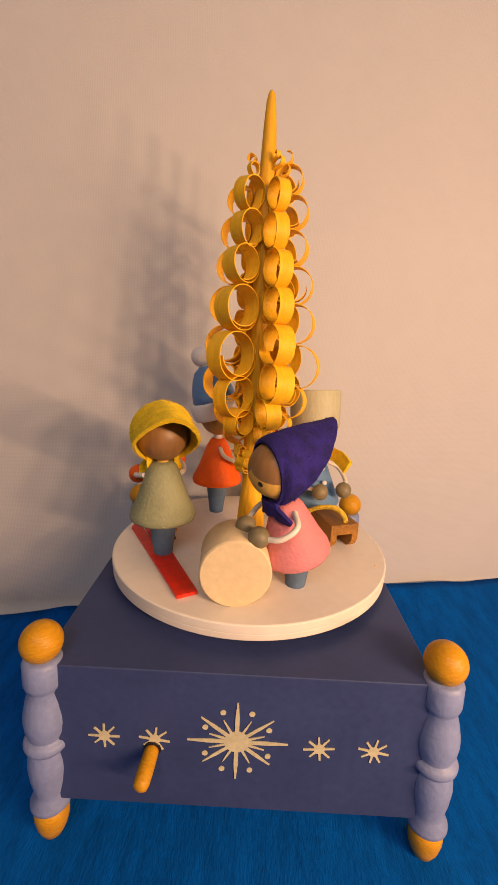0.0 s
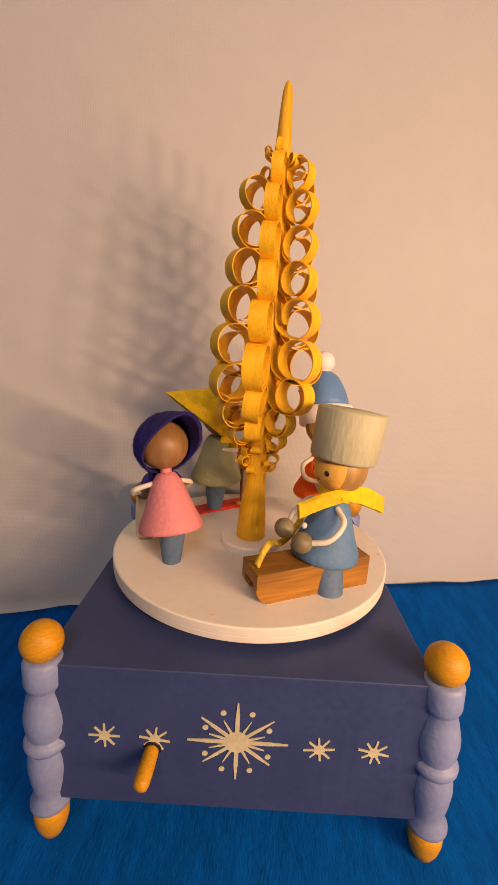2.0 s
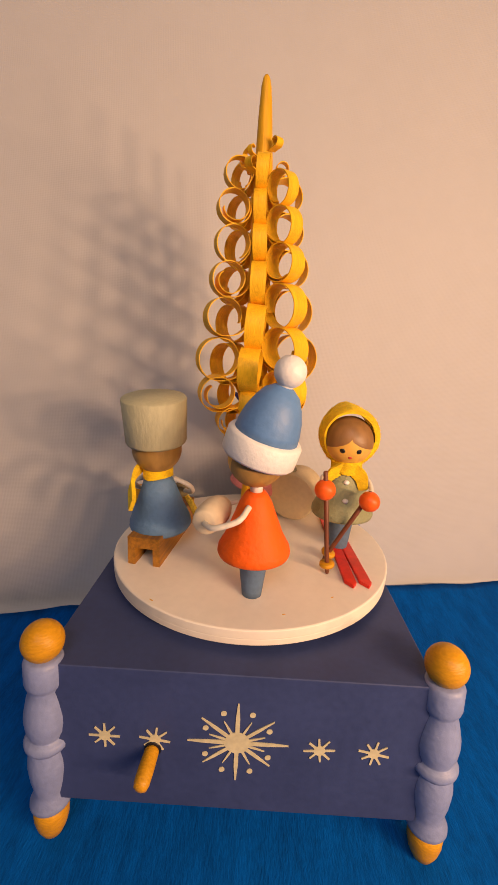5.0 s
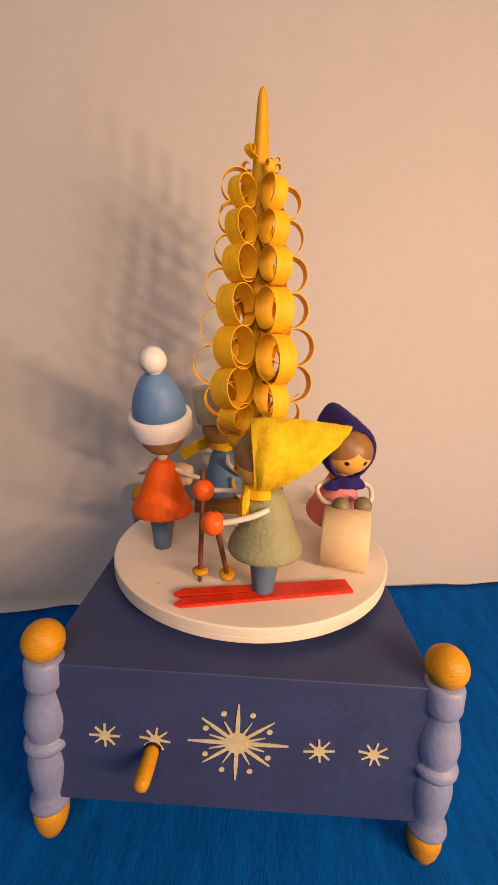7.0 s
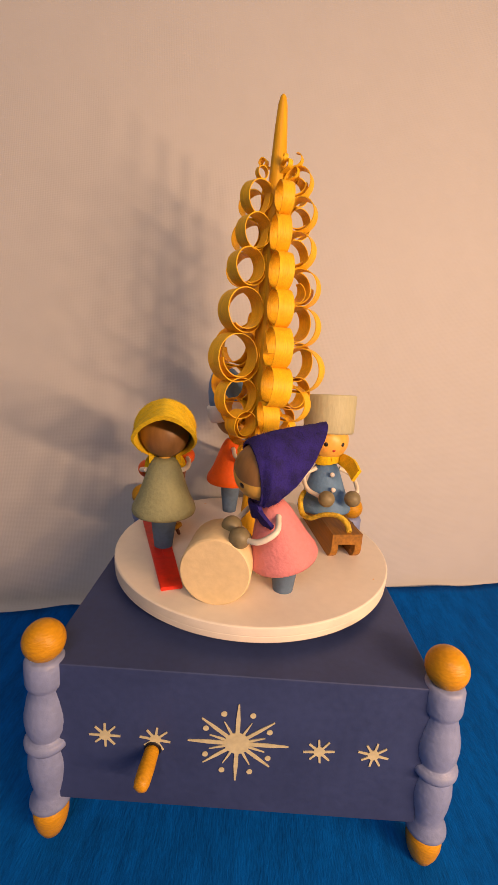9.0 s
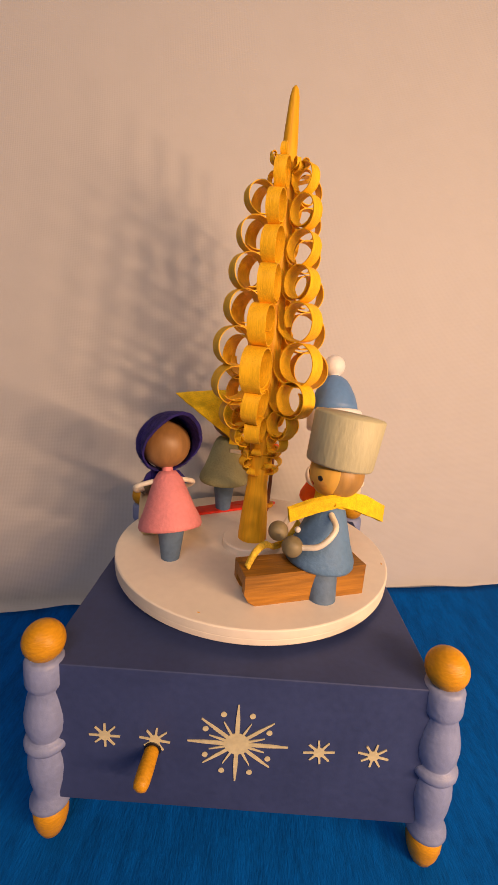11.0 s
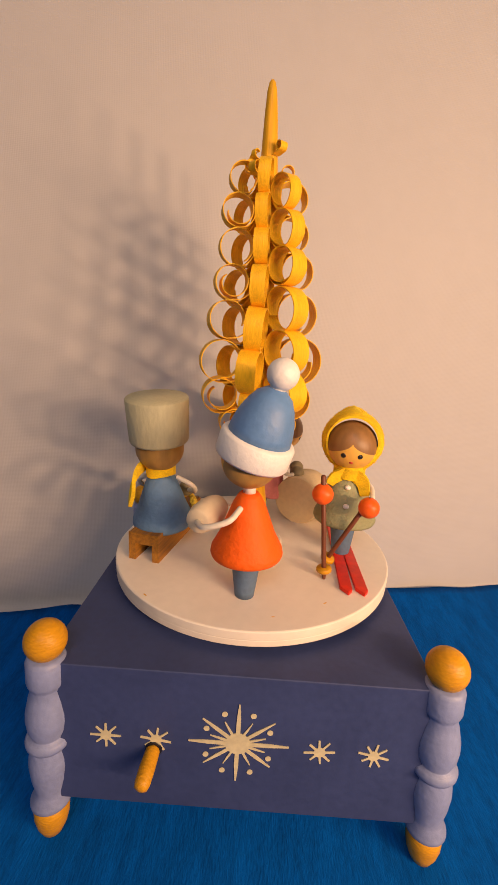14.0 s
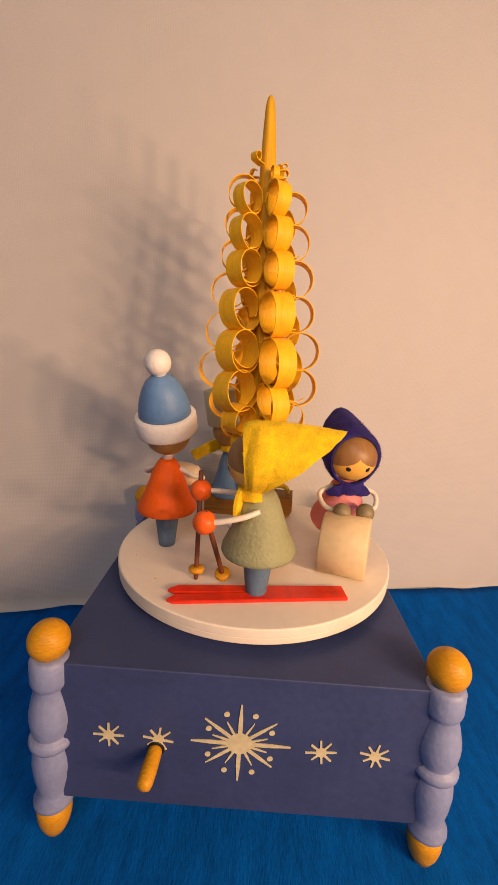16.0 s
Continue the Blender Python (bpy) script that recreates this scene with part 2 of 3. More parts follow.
def build_setting():
    # crepe paper: one rippled sheet on the table, its far edge torn unevenly just before the wall
    bm = bmesh.new()
    nx, ny = 240, 90
    grid = []
    for j in range(ny + 1):
        row = []
        for i in range(nx + 1):
            x = -0.5 + 1.0 * i / nx
            s = j / ny
            yend = -0.004 - 0.011 * max(0.0, min(1.0, (0.02 - x) / 0.16)) + 0.006 * noise.noise((x * 12, 3.1, 0)) + 0.0022 * noise.noise((x * 45, 1.7, 0))
            y = -0.62 + (yend + 0.62) * s
            z = 0.0009 * noise.noise((x * 9, y * 4, 0)) + 0.0004 * noise.noise((x * 40, y * 9, 5)) + 0.0034
            if s > 0.93:
                z += 0.006 * ((s - 0.93) / 0.07) ** 2 * (0.6 + 0.8 * noise.noise((x * 20, 9.0, 0)))
            p = WALL @ Vector((x, y, z))
            row.append(bm.verts.new(p))
        grid.append(row)
    for a, b in zip(grid, grid[1:]):
        for i in range(nx):
            bm.faces.new((a[i], a[i + 1], b[i + 1], b[i])).smooth = True
    ob = thing("tablecloth", bm, CREPE, "deep blue crepe paper spread over the table", "tablecloth")
    ob.modifiers.new("thickness", "SOLIDIFY").thickness = 0.0004
    # linen backdrop, slightly wavy
    bm = bmesh.new()
    nx, nz = 120, 80
    grid = [[bm.verts.new((-0.7 + 1.4 * i / nx, 0.0035 * noise.noise((-0.7 + 1.4 * i / nx * 2.2, k / nz * 1.3, 0.5)) , -0.004 + 1.0 * k / nz)) for i in range(nx + 1)] for k in range(nz + 1)]
    # its hem turns forward and lies on the table under the paper
    grid.insert(0, [bm.verts.new((v.co.x, v.co.y - 0.004, 0.0004)) for v in grid[0]])
    grid.insert(0, [bm.verts.new((v.co.x, v.co.y - 0.045, 0.0)) for v in grid[1]])
    for v in grid[2]:
        v.co.z = 0.004
    for a, b in zip(grid, grid[1:]):
        for i in range(nx):
            bm.faces.new((a[i], a[i + 1], b[i + 1], b[i])).smooth = True
    ob = thing("backdrop", bm, LINEN, "white woven linen sheet hung behind the music box", "backdrop", kind="structure", m=WALL)
    ob.modifiers.new("thickness", "SOLIDIFY").thickness = 0.0008
    # table and the room behind the camera
    bm = bmesh.new()
    block(bm, (-0.8, -0.66, -0.04), (0.8, 0.03, 0.0006), bevel=0.004)
    for x in (-0.75, 0.75):
        for y in (-0.61, -0.02):
            block(bm, (x - 0.025, y - 0.025, -0.75), (x + 0.025, y + 0.025, -0.039), bevel=0.003)
    thing("table", bm, TABLE_WOOD, "wooden table under blue crepe paper", "table", kind="structure", m=WALL)
    for name, lo, hi in (("floor", (-2.0, -2.6, -0.80), (2.0, 0.30, -0.75)), ("ceiling", (-2.0, -2.6, 1.75 + 0.6), (2.0, 0.30, 1.80 + 0.6)),
                         ("wall_north", (-2.0, 0.20, -0.75), (2.0, 0.30, 2.35)), ("wall_south", (-2.0, -2.6, -0.75), (2.0, -2.5, 2.35)),
                         ("wall_west", (-2.0, -2.5, -0.75), (-1.9, 0.20, 2.35)), ("wall_east", (1.9, -2.5, -0.75), (2.0, 0.20, 2.35))):
        bm = bmesh.new()
        block(bm, lo, hi)
        thing(name, bm, WALL_PAINT, "plain pale room " + name.split("_")[0], name.split("_")[0], kind="structure", m=WALL)


build_setting()

# ---- the music box ----
BOX_X0, BOX_X1, BOX_Y0, BOX_Y1, BOX_Z0, BOX_Z1 = -0.0599, 0.0563, -0.0667, 0.0590, 0.0214, 0.0719


def star_mesh(bm, rays, core, thick=0.00025, mid=0.62, end=0.2):
    """One raised outline of tapered rays: (degrees, length, half width). Lies in the xz plane, facing -y."""
    rays = sorted((a % 360, length, w) for a, length, w in rays)
    at = lambda a, r: Vector((r * math.cos(radians(a)), 0, r * math.sin(radians(a))))
    flat = []
    for k, (a, length, w) in enumerate(rays):
        b = rays[(k + 1) % len(rays)][0] + (360 if k + 1 == len(rays) else 0)
        side = at(a + 90, 1)
        flat += [at(a, core) - side * w, at(a, length * 0.6) - side * w * mid, at(a, length) - side * w * end, at(a, length) + side * w * end, at(a, length * 0.6) + side * w * mid, at(a, core) + side * w]
        if b - a > 30:
            flat.append(at((a + b) / 2, core))
    n = len(flat)
    front, back = [bm.verts.new(p + Vector((0, -thick, 0))) for p in flat], [bm.verts.new(p) for p in flat]
    mid = bm.verts.new((0, -thick, 0))
    for k in range(n):
        q = (k + 1) % n
        bm.faces.new((mid, front[k], front[q]))
        bm.faces.new((front[k], back[k], back[q], front[q]))


def build_box():
    box = thing("music_box", None, None, "indigo painted wooden music box with cream stars and turned posts", "music box")
    bm = bmesh.new()
    block(bm, (BOX_X0, BOX_Y0, BOX_Z0), (BOX_X1, BOX_Y1, BOX_Z1), bevel=0.0006)
    part("body", bm, PAINT_BOX, box)
    # posts
    prof = [(0.0000, 0.0726), (0.0046, 0.0731), (0.0053, 0.0726), (0.0058, 0.0715), (0.0058, 0.0651), (0.0055, 0.0640), (0.0050, 0.0633), (0.0046, 0.0622), (0.0055, 0.0588), (0.0064, 0.0540), (0.0065, 0.0515), (0.0061, 0.0481), (0.0052, 0.0456), (0.0051, 0.0451), (0.0063, 0.0447), (0.0069, 0.0435), (0.0068, 0.0424), (0.0062, 0.0414), (0.0052, 0.0411), (0.0053, 0.0405), (0.0060, 0.0373), (0.0062, 0.0341), (0.0057, 0.0289), (0.0047, 0.0238), (0.0048, 0.0222), (0.0062, 0.0196), (0.0063, 0.0184), (0.0052, 0.0170), (0.0000, 0.0166)]
    bm = bmesh.new()
    lathe(bm, prof[::-1], 40)
    post_me = finish("post", bm, PAINT_POST)
    bm = bmesh.new()
    ball(bm, (0, 0, 0.0780), 0.0061, squash=1.0, seg=40)
    ball_me = finish("ball", bm, BEAD)
    bm = bmesh.new()
    lathe(bm, [(0.0000, 0.0042), (0.0022, 0.0043), (0.0034, 0.0053), (0.0047, 0.0085), (0.0054, 0.0118), (0.0055, 0.0146), (0.0047, 0.0175), (0.0000, 0.0178)], 36)
    foot_me = finish("foot", bm, BEAD)
    for x, y, lean in ((-0.0594, -0.0645, 1.2), (0.0585, -0.0645, -2.6), (-0.0632, 0.0556, 0.8), (0.0560, 0.0556, -0.8)):
        post = part("post", post_me, None, box, "lilac painted turned wooden post", pose(x, y, 0.0767, 0, lean, 0) @ pose(0, 0, -0.0767))
        part("ball", ball_me, None, post, "orange varnished wooden ball")
        part("foot", foot_me, None, post, "orange varnished wooden foot")
    # stars
    big = [(0, 0.0156, 0.0013), (180, 0.0150, 0.0013), (90, 0.0143, 0.0013), (270, 0.0142, 0.0013)]
    big += [(38, 0.0138, 0.0011), (142, 0.0138, 0.0011), (218, 0.0130, 0.0011), (322, 0.0130, 0.0011)]
    big += [(a, 0.0088, 0.0007) for a in (17, 62, 118, 163, 197, 242, 298, 343)]
    bm = bmesh.new()
    star_mesh(bm, [(a, ln, w * 0.50) for a, ln, w in big], 0.0038, mid=1.0, end=0.35)
    part("star", bm, PAINT_STAR, box, "large cream painted star", pose(-0.0010, BOX_Y0, 0.0479))
    dot = bmesh.new()
    lathe(dot, [(0.0009, 0), (0.0009, 0.0002), (0, 0.0002)], 16, pose(0, 0, 0, 90), 0, False)
    for f in dot.faces:
        f.smooth = False
    dot_me = finish("dot", dot, PAINT_STAR)
    for a in (25, 66, 114, 155, 205, 246, 294, 335):
        part("star_dot", dot_me, None, box, "", pose(-0.0010 + 0.0106 * math.cos(radians(a)), BOX_Y0, 0.0479 + 0.0115 * math.sin(radians(a))))
    bm = bmesh.new()
    star_mesh(bm, [(a, ln, 0.00036) for a, ln in ((0, 0.0047), (48, 0.0046), (90, 0.0044), (135, 0.0042), (180, 0.0048), (222, 0.0040), (272, 0.0042), (312, 0.0044))], 0.0017, mid=0.95, end=0.8)
    star_me = finish("small_star", bm, PAINT_STAR)
    for x, z, r in ((-0.0413, 0.0475, 0), (-0.0259, 0.0472, 8), (0.0240, 0.0469, -5), (0.0404, 0.0470, 12)):
        part("star", star_me, None, box, "small cream painted star", pose(x, BOX_Y0, z, 0, r, 0))
    # crank peg
    bm = bmesh.new()
    lathe(bm, [(0, 0), (0.0018, 0.0002), (0.0022, 0.0012), (0.0024, 0.006), (0.0023, 0.0098), (0.0019, 0.0111), (0.0009, 0.0116), (0, 0.0117)], 24)
    part("crank_peg", bm, BEAD, box, "orange wooden crank peg", look((-0.0266, BOX_Y0 + 0.0005, 0.0437), (-0.0266 + 0.0022, BOX_Y0 + 0.02, 0.0437 + 0.005)))
    bm = bmesh.new()
    lathe(bm, [(0.0027, -0.0004), (0.0027, 0.0003), (0.0024, 0.0005), (0.0, 0.0005)], 24, pose(-0.0266, BOX_Y0, 0.0437, 90))
    part("peg_socket", bm, BLACK, box, "dark round socket of the crank peg")
    # spindle and turntable
    bm = bmesh.new()
    lathe(bm, [(0.014, BOX_Z1 - 0.0005), (0.014, DISC_Z - 0.0045)], 32)
    part("spindle", bm, POLE, box)
    bm = bmesh.new()
    R = 0.0573
    rings = lathe(bm, [(0, -0.0060), (R - 0.0020, -0.0060), (R - 0.0006, -0.0058), (R - 0.0002, -0.0054), (R - 0.00003, -0.0034), (R - 0.00008, -0.0032), (R - 0.00003, -0.0030), (R, -0.0028), (R, -0.0004), (R - 0.0002, -0.0001), (R - 0.0006, 0.0), (0.0130, 0.0), (0.0129, 0.0024), (0.0123, 0.0030), (0, 0.0031)], 144)
    for k in range(1, len(rings) - 1):
        for v in rings[k]:
            for e in v.link_edges:
                if e.other_vert(v) in rings[k]:
                    e.smooth = k in (2, 7, 9)
    table = part("turntable", bm, DISC_PAINT, box, "ivory painted round wooden turntable", Matrix.Translation((0, 0, DISC_Z)))
    for r, a, size in ((0.0480, 152, 0.0007), (0.0500, 128, 0.0006), (0.0552, 78, 0.0008), (0.0530, -20, 0.0006)):
        bm = bmesh.new()
        x, y = r * math.cos(radians(a)), r * math.sin(radians(a))
        lathe(bm, [(size, -0.0001), (size * 0.7, 0.00006), (0, 0.00008)], 9, pose(x, y, 0, 0, 0, a) @ Matrix.Diagonal((0.45, 1.4, 1, 1)), 0, False)
        part("nick", bm, TRUNK_WOOD, table, "bare wood showing through a chip in the paint")
    return box, table


music_box, turntable = build_box()
MOVING = []  # thing, its pose on the turntable


def on_disc(ob, m):
    ob.matrix_world = Matrix.Translation((0, 0, DISC_Z)) @ m
    MOVING.append((ob, m))
    return ob


# ---- the tree ----


def build_tree():
    tree = thing("shaving_tree", None, None, "yellow wooden tree of curled shavings standing on the turntable", "wooden tree")
    bm = bmesh.new()
    lathe(bm, [(0, 0.0), (0.0057, 0.0), (0.0062, 0.0008), (0.0062, 0.004), (0.0057, 0.012), (0.0048, 0.022), (0.0042, 0.0275), (0.0044, 0.0290), (0.0045, 0.033), (0.0043, 0.06), (0.0040, 0.10), (0.0037, 0.130),
               (0.0034, 0.138), (0.0029, 0.149), (0.0023, 0.160), (0.0017, 0.1675), (0.0011, 0.1700), (0.0005, 0.1708), (0, 0.1709)], 28)
    part("trunk", bm, TRUNK_WOOD, tree)
    rng = random.Random(4)
    for col, (angle, large, wide) in enumerate(((43, 1.0, 0.98), (110, 1.0, 0.95), (160, 1.06, 1.25), (226, 1.13, 1.15), (292, 1.0, 1.0), (343, 1.0, 1.0))):
        z = 0.0470 + (0.005 if col % 2 else 0.0) + rng.uniform(-0.0012, 0.0012)
        while z < 0.1425:
            # widest in the third row, smaller again in the two below it
            k = max(0.0, (z - 0.0735) / 0.0685)
            low = min(1.0, max(0.0, (0.070 - z) / 0.024))
            r = (0.0080 - 0.0029 * k - 0.0040 * low) * rng.uniform(0.93, 1.06) * (1 + (large - 1) * (1 - min(k, 1)))
            reach = (0.0236 - 0.0100 * k - 0.0115 * low ** 1.2) * rng.uniform(0.95, 1.05)
            rc = reach - r
            turns = rng.choice((0.80, 0.90, 1.0, 1.1, 1.25, 1.4))
            # the peel leaves the trunk above, runs down it, sweeps out and curls up and over
            pts = [(0.0036, 0, z + r * 0.9), (0.0043, 0, z + r * 0.1), (0.0050, 0, z - r * 0.45), (0.0050 + (rc - 0.0050) * 0.45, 0, z - r * 0.90)]
            n = 26
            for i in range(n + 1):
                a = -math.pi / 2 + 2 * math.pi * turns * i / n
                q = r * (1 - 0.62 * max(0, i / n * turns - 0.60) ** 1.25)
                pts.append((rc + q * math.cos(a), 0, z + q * math.sin(a)))
            w = (0.0071 - 0.0029 * k - 0.0014 * low) * rng.uniform(0.9, 1.08) * wide
            bm = bmesh.new()
            ribbon(bm, pts, (w * 0.55, w * 0.85, w, w, w, w, w * 0.9, w * 0.45), (0, 1, 0), 0.00034, 0, steps=3, jag=0.008, twist=rng.uniform(-0.10, 0.10))
            part("curl", bm, TREE_WOOD, tree, "", pose(0, 0, 0, 0, 0, angle + rng.uniform(-3, 3)) @ pose(0, 0, z, rng.uniform(-5, 5), 0, 0) @ pose(0, 0, -z))
            z += r * 1.93
    # small frayed curls under the first row and at the top
    for i in range(34):
        low = i < 24
        a = rng.uniform(0, 360)
        z = rng.uniform(0.0325, 0.0425) if low else rng.uniform(0.141, 0.150)
        r = rng.uniform(0.0010, 0.0022) if low else rng.uniform(0.0010, 0.0022)
        pts = [(0.0035, 0, z - r * 1.4)]
        turns = rng.uniform(0.5, 1.2)
        for j in range(15):
            b = -math.pi / 2 + 2 * math.pi * turns * j / 14
            pts.append((0.0052 + r * 0.8 + r * math.cos(b), 0, z + r * math.sin(b)))
        bm = bmesh.new()
        w = rng.uniform(0.003, 0.0055) if low else rng.uniform(0.0010, 0.003)
        ribbon(bm, pts, (w, w, w * 0.5), (0, 1, 0), 0.0003, 0, steps=2)
        part("curl", bm, TREE_WOOD, tree, "", pose(0, 0, 0, 0, 0, a))
    return on_disc(tree, pose(0, 0, 0.0012) @ Matrix.Rotation(radians(1.0), 4, Vector((-math.sin(radians(81)), math.cos(radians(81)), 0))))


build_tree()

# ---- the dolls: each one mesh, facing +x ----


def head(bm, m, r, skin, hair, fringe=True):
    """A bead of pale wood with a stained cap of hair: parted over the brow, or cut straight from the temples to the nape."""
    seg, low, high = 96, 30, 26
    if not fringe:
        m = m @ pose(0, 0, 0, 0, -90, 0)

    def bare(a, t):
        x, y, z = math.sin(t) * math.cos(a), math.sin(t) * math.sin(a), -math.cos(t)
        if not fringe:
            return t < 1.13
        side = min(1.0, max(0.0, (x / max(math.sin(t), 0.01) - 0.10) / 0.22))
        return z < (0.30 - 0.52 * abs(y) ** 0.62) * side - 1.1 * (1 - side)

    lines = []
    for i in range(seg):
        a, edge = 2 * math.pi * i / seg, 0.02
        while edge < 3.0 and bare(a, edge):
            edge += 0.005
        steps = [edge * k / low for k in range(1, low + 1)] + [edge + (math.pi - edge) * k / high for k in range(1, high)]
        lines.append([bm.verts.new(m @ (r * Vector((math.sin(t) * math.cos(a), math.sin(t) * math.sin(a), -math.cos(t))))) for t in steps])
    foot, crown = bm.verts.new(m @ Vector((0, 0, -r))), bm.verts.new(m @ Vector((0, 0, r)))
    for i, p in enumerate(lines):
        q = lines[(i + 1) % seg]
        for k in range(len(p) - 1):
            f = bm.faces.new((p[k], q[k], q[k + 1], p[k + 1]))
            f.material_index, f.smooth = skin if k < low - 1 else hair, True
        for f, mat in ((bm.faces.new((foot, q[0], p[0])), skin), (bm.faces.new((crown, p[-1], q[-1])), hair)):
            f.material_index, f.smooth = mat, True


def features(bm, m, r, eye, lip, mouth=True, blush=None, apart=0.40):
    for s in (-1, 1):
        if blush is not None:
            d = Vector((0.80, 0.50 * s, -0.44)).normalized()
            turn = d.to_track_quat("Z", "Y").to_matrix().to_4x4()
            lathe(bm, [(r * 0.20, -0.022 * r), (r * 0.15, -0.006 * r), (r * 0.08, 0.002 * r), (0, 0.005 * r)], 24, m @ Matrix.Translation(d * r) @ turn, blush, False)
        for rad, mat, out in ((0.105, eye, 0.985),):
            d = Vector((0.84, apart * s, -0.16)).normalized()
            turn = d.to_track_quat("Z", "Y").to_matrix().to_4x4()
            lathe(bm, [(r * rad, 0), (r * rad, 0.01 * r), (0, 0.03 * r)], 16, m @ Matrix.Translation(d * r * out) @ turn, mat, False)
    if not mouth:
        return
    d = Vector((0.86, 0.0, -0.46)).normalized()
    turn = d.to_track_quat("Z", "Y").to_matrix().to_4x4()
    lathe(bm, [(r * 0.08, 0), (r * 0.08, 0.008 * r), (0, 0.02 * r)], 12, m @ Matrix.Translation(d * r * 0.99) @ turn, lip, False)


def coat(bm, m, z0, z1, r0, r1, mat, cone=0.0):
    """A turned skirt with a rounded hem and shoulders."""
    h = z1 - z0
    lathe(bm, [(0, z0 + 0.0006), (r0 * 0.86, z0), (r0 * 0.97, z0 + 0.0004), (r0, z0 + 0.0014), (r0 * 0.975, z0 + h * 0.14), *[(a + (r0 + (r1 - r0) * t - a) * cone, z0 + h * t) for a, t in ((r0 * 0.86 + r1 * 0.10, 0.36), (r0 * 0.66 + r1 * 0.24, 0.60), (r0 * 0.36 + r1 * 0.62, 0.84))],
               (r1 * 1.02, z0 + h * 0.95), (r1 * 0.80, z1), (0, z1 + 0.0003)], 44, m, mat)


def legs(bm, r0, r1, z, mat, foot=(0, 0), m=Matrix()):
    f = Vector((*foot, 0))
    rings = []
    for k in range(7):
        t = k / 6
        rings.append([bm.verts.new(m @ (f * (1 - t) + Vector(((r0 + (r1 - r0) * t) * math.cos(a * math.pi / 14), (r0 + (r1 - r0) * t) * math.sin(a * math.pi / 14), z * t)))) for a in range(28)])
    for a, b in zip(rings, rings[1:]):
        for i in range(28):
            g = bm.faces.new((a[i], a[(i + 1) % 28], b[(i + 1) % 28], b[i]))
            g.material_index, g.smooth = mat, True
    bm.faces.new(rings[0][::-1]).material_index = mat
    bm.faces.new(rings[-1]).material_index = mat


def hood(bm, m, r, back, up, mat, thick=0.0012):
    """A felt kerchief over the head, open before the face and behind, its ridge drawn back to a peak. m: the head's centre, facing +x."""
    seg, n = 132, 34
    rng = random.Random(7)
    peak, nape = Vector((-back, 0, up)), Vector((0.05 * r, 0, -1.16 * r))
    edges = []
    for inner in (0, 1):
        grow = (1.17 - 0.09 * inner) * r
        rings = []
        for k in range(n + 1):
            t, ring = k / n, []
            near = grow * min(1.0, 0.885 + 0.5 * t)
            for i in range(seg):
                a = 2 * math.pi * i / seg
                y, z = math.cos(a), math.sin(a)
                u = abs(math.atan2(y, z)) / math.pi
                f = Vector((r * (0.42 + 0.10 * z), y * grow * 0.84, z * grow * (1.0 if z < 0 else 0.89)))
                b = peak.lerp(nape, u ** 0.85)
                b.y = math.copysign(max(math.sin(math.pi * u), 0.0) ** 0.50 * grow * 0.98, y)
                b.x, b.z = b.x + inner * thick * (1 - u), b.z - inner * thick * (1 - u)
                p = f.lerp(b, t)
                p.z += 0.15 * r * math.sin(math.pi * t ** 0.6) * math.cos(u * math.pi / 2) ** 2
                if p.length < near:
                    p *= near / p.length
                p *= 1 + 0.020 * noise.noise((p.x * 260, p.y * 260, p.z * 260))
                ring.append(bm.verts.new(m @ p))
            rings.append(ring)
        for a, b in zip(rings, rings[1:]):
            for i in range(seg):
                f = bm.faces.new((a[i], b[i], b[(i + 1) % seg], a[(i + 1) % seg]))
                f.material_index, f.smooth = mat, True
        # loose fibres stand off the felt
        if not inner:
            for k in range(n):
                for i in range(seg):
                    if rng.random() < 0.60:
                        v = rings[k][i]
                        away = (v.co - m.translation).normalized()
                        stray = Vector([rng.uniform(-1, 1) for _ in range(3)])
                        tip = v.co + rng.uniform(0.0003, 0.0009) * (away + 1.1 * stray).normalized() + 0.0001 * away
                        f = bm.faces.new((v, bm.verts.new(v.co + 0.00016 * stray.cross(away).normalized()), bm.verts.new(tip)))
                        f.material_index = mat
        edges.append((rings[0], rings[-1]))
    for a, b in zip(*edges):
        for i in range(seg):
            bm.faces.new((a[i], a[(i + 1) % seg], b[(i + 1) % seg], b[i])).material_index = mat


def place(x, y, facing):
    return pose(x, y, 0, 0, 0, facing)


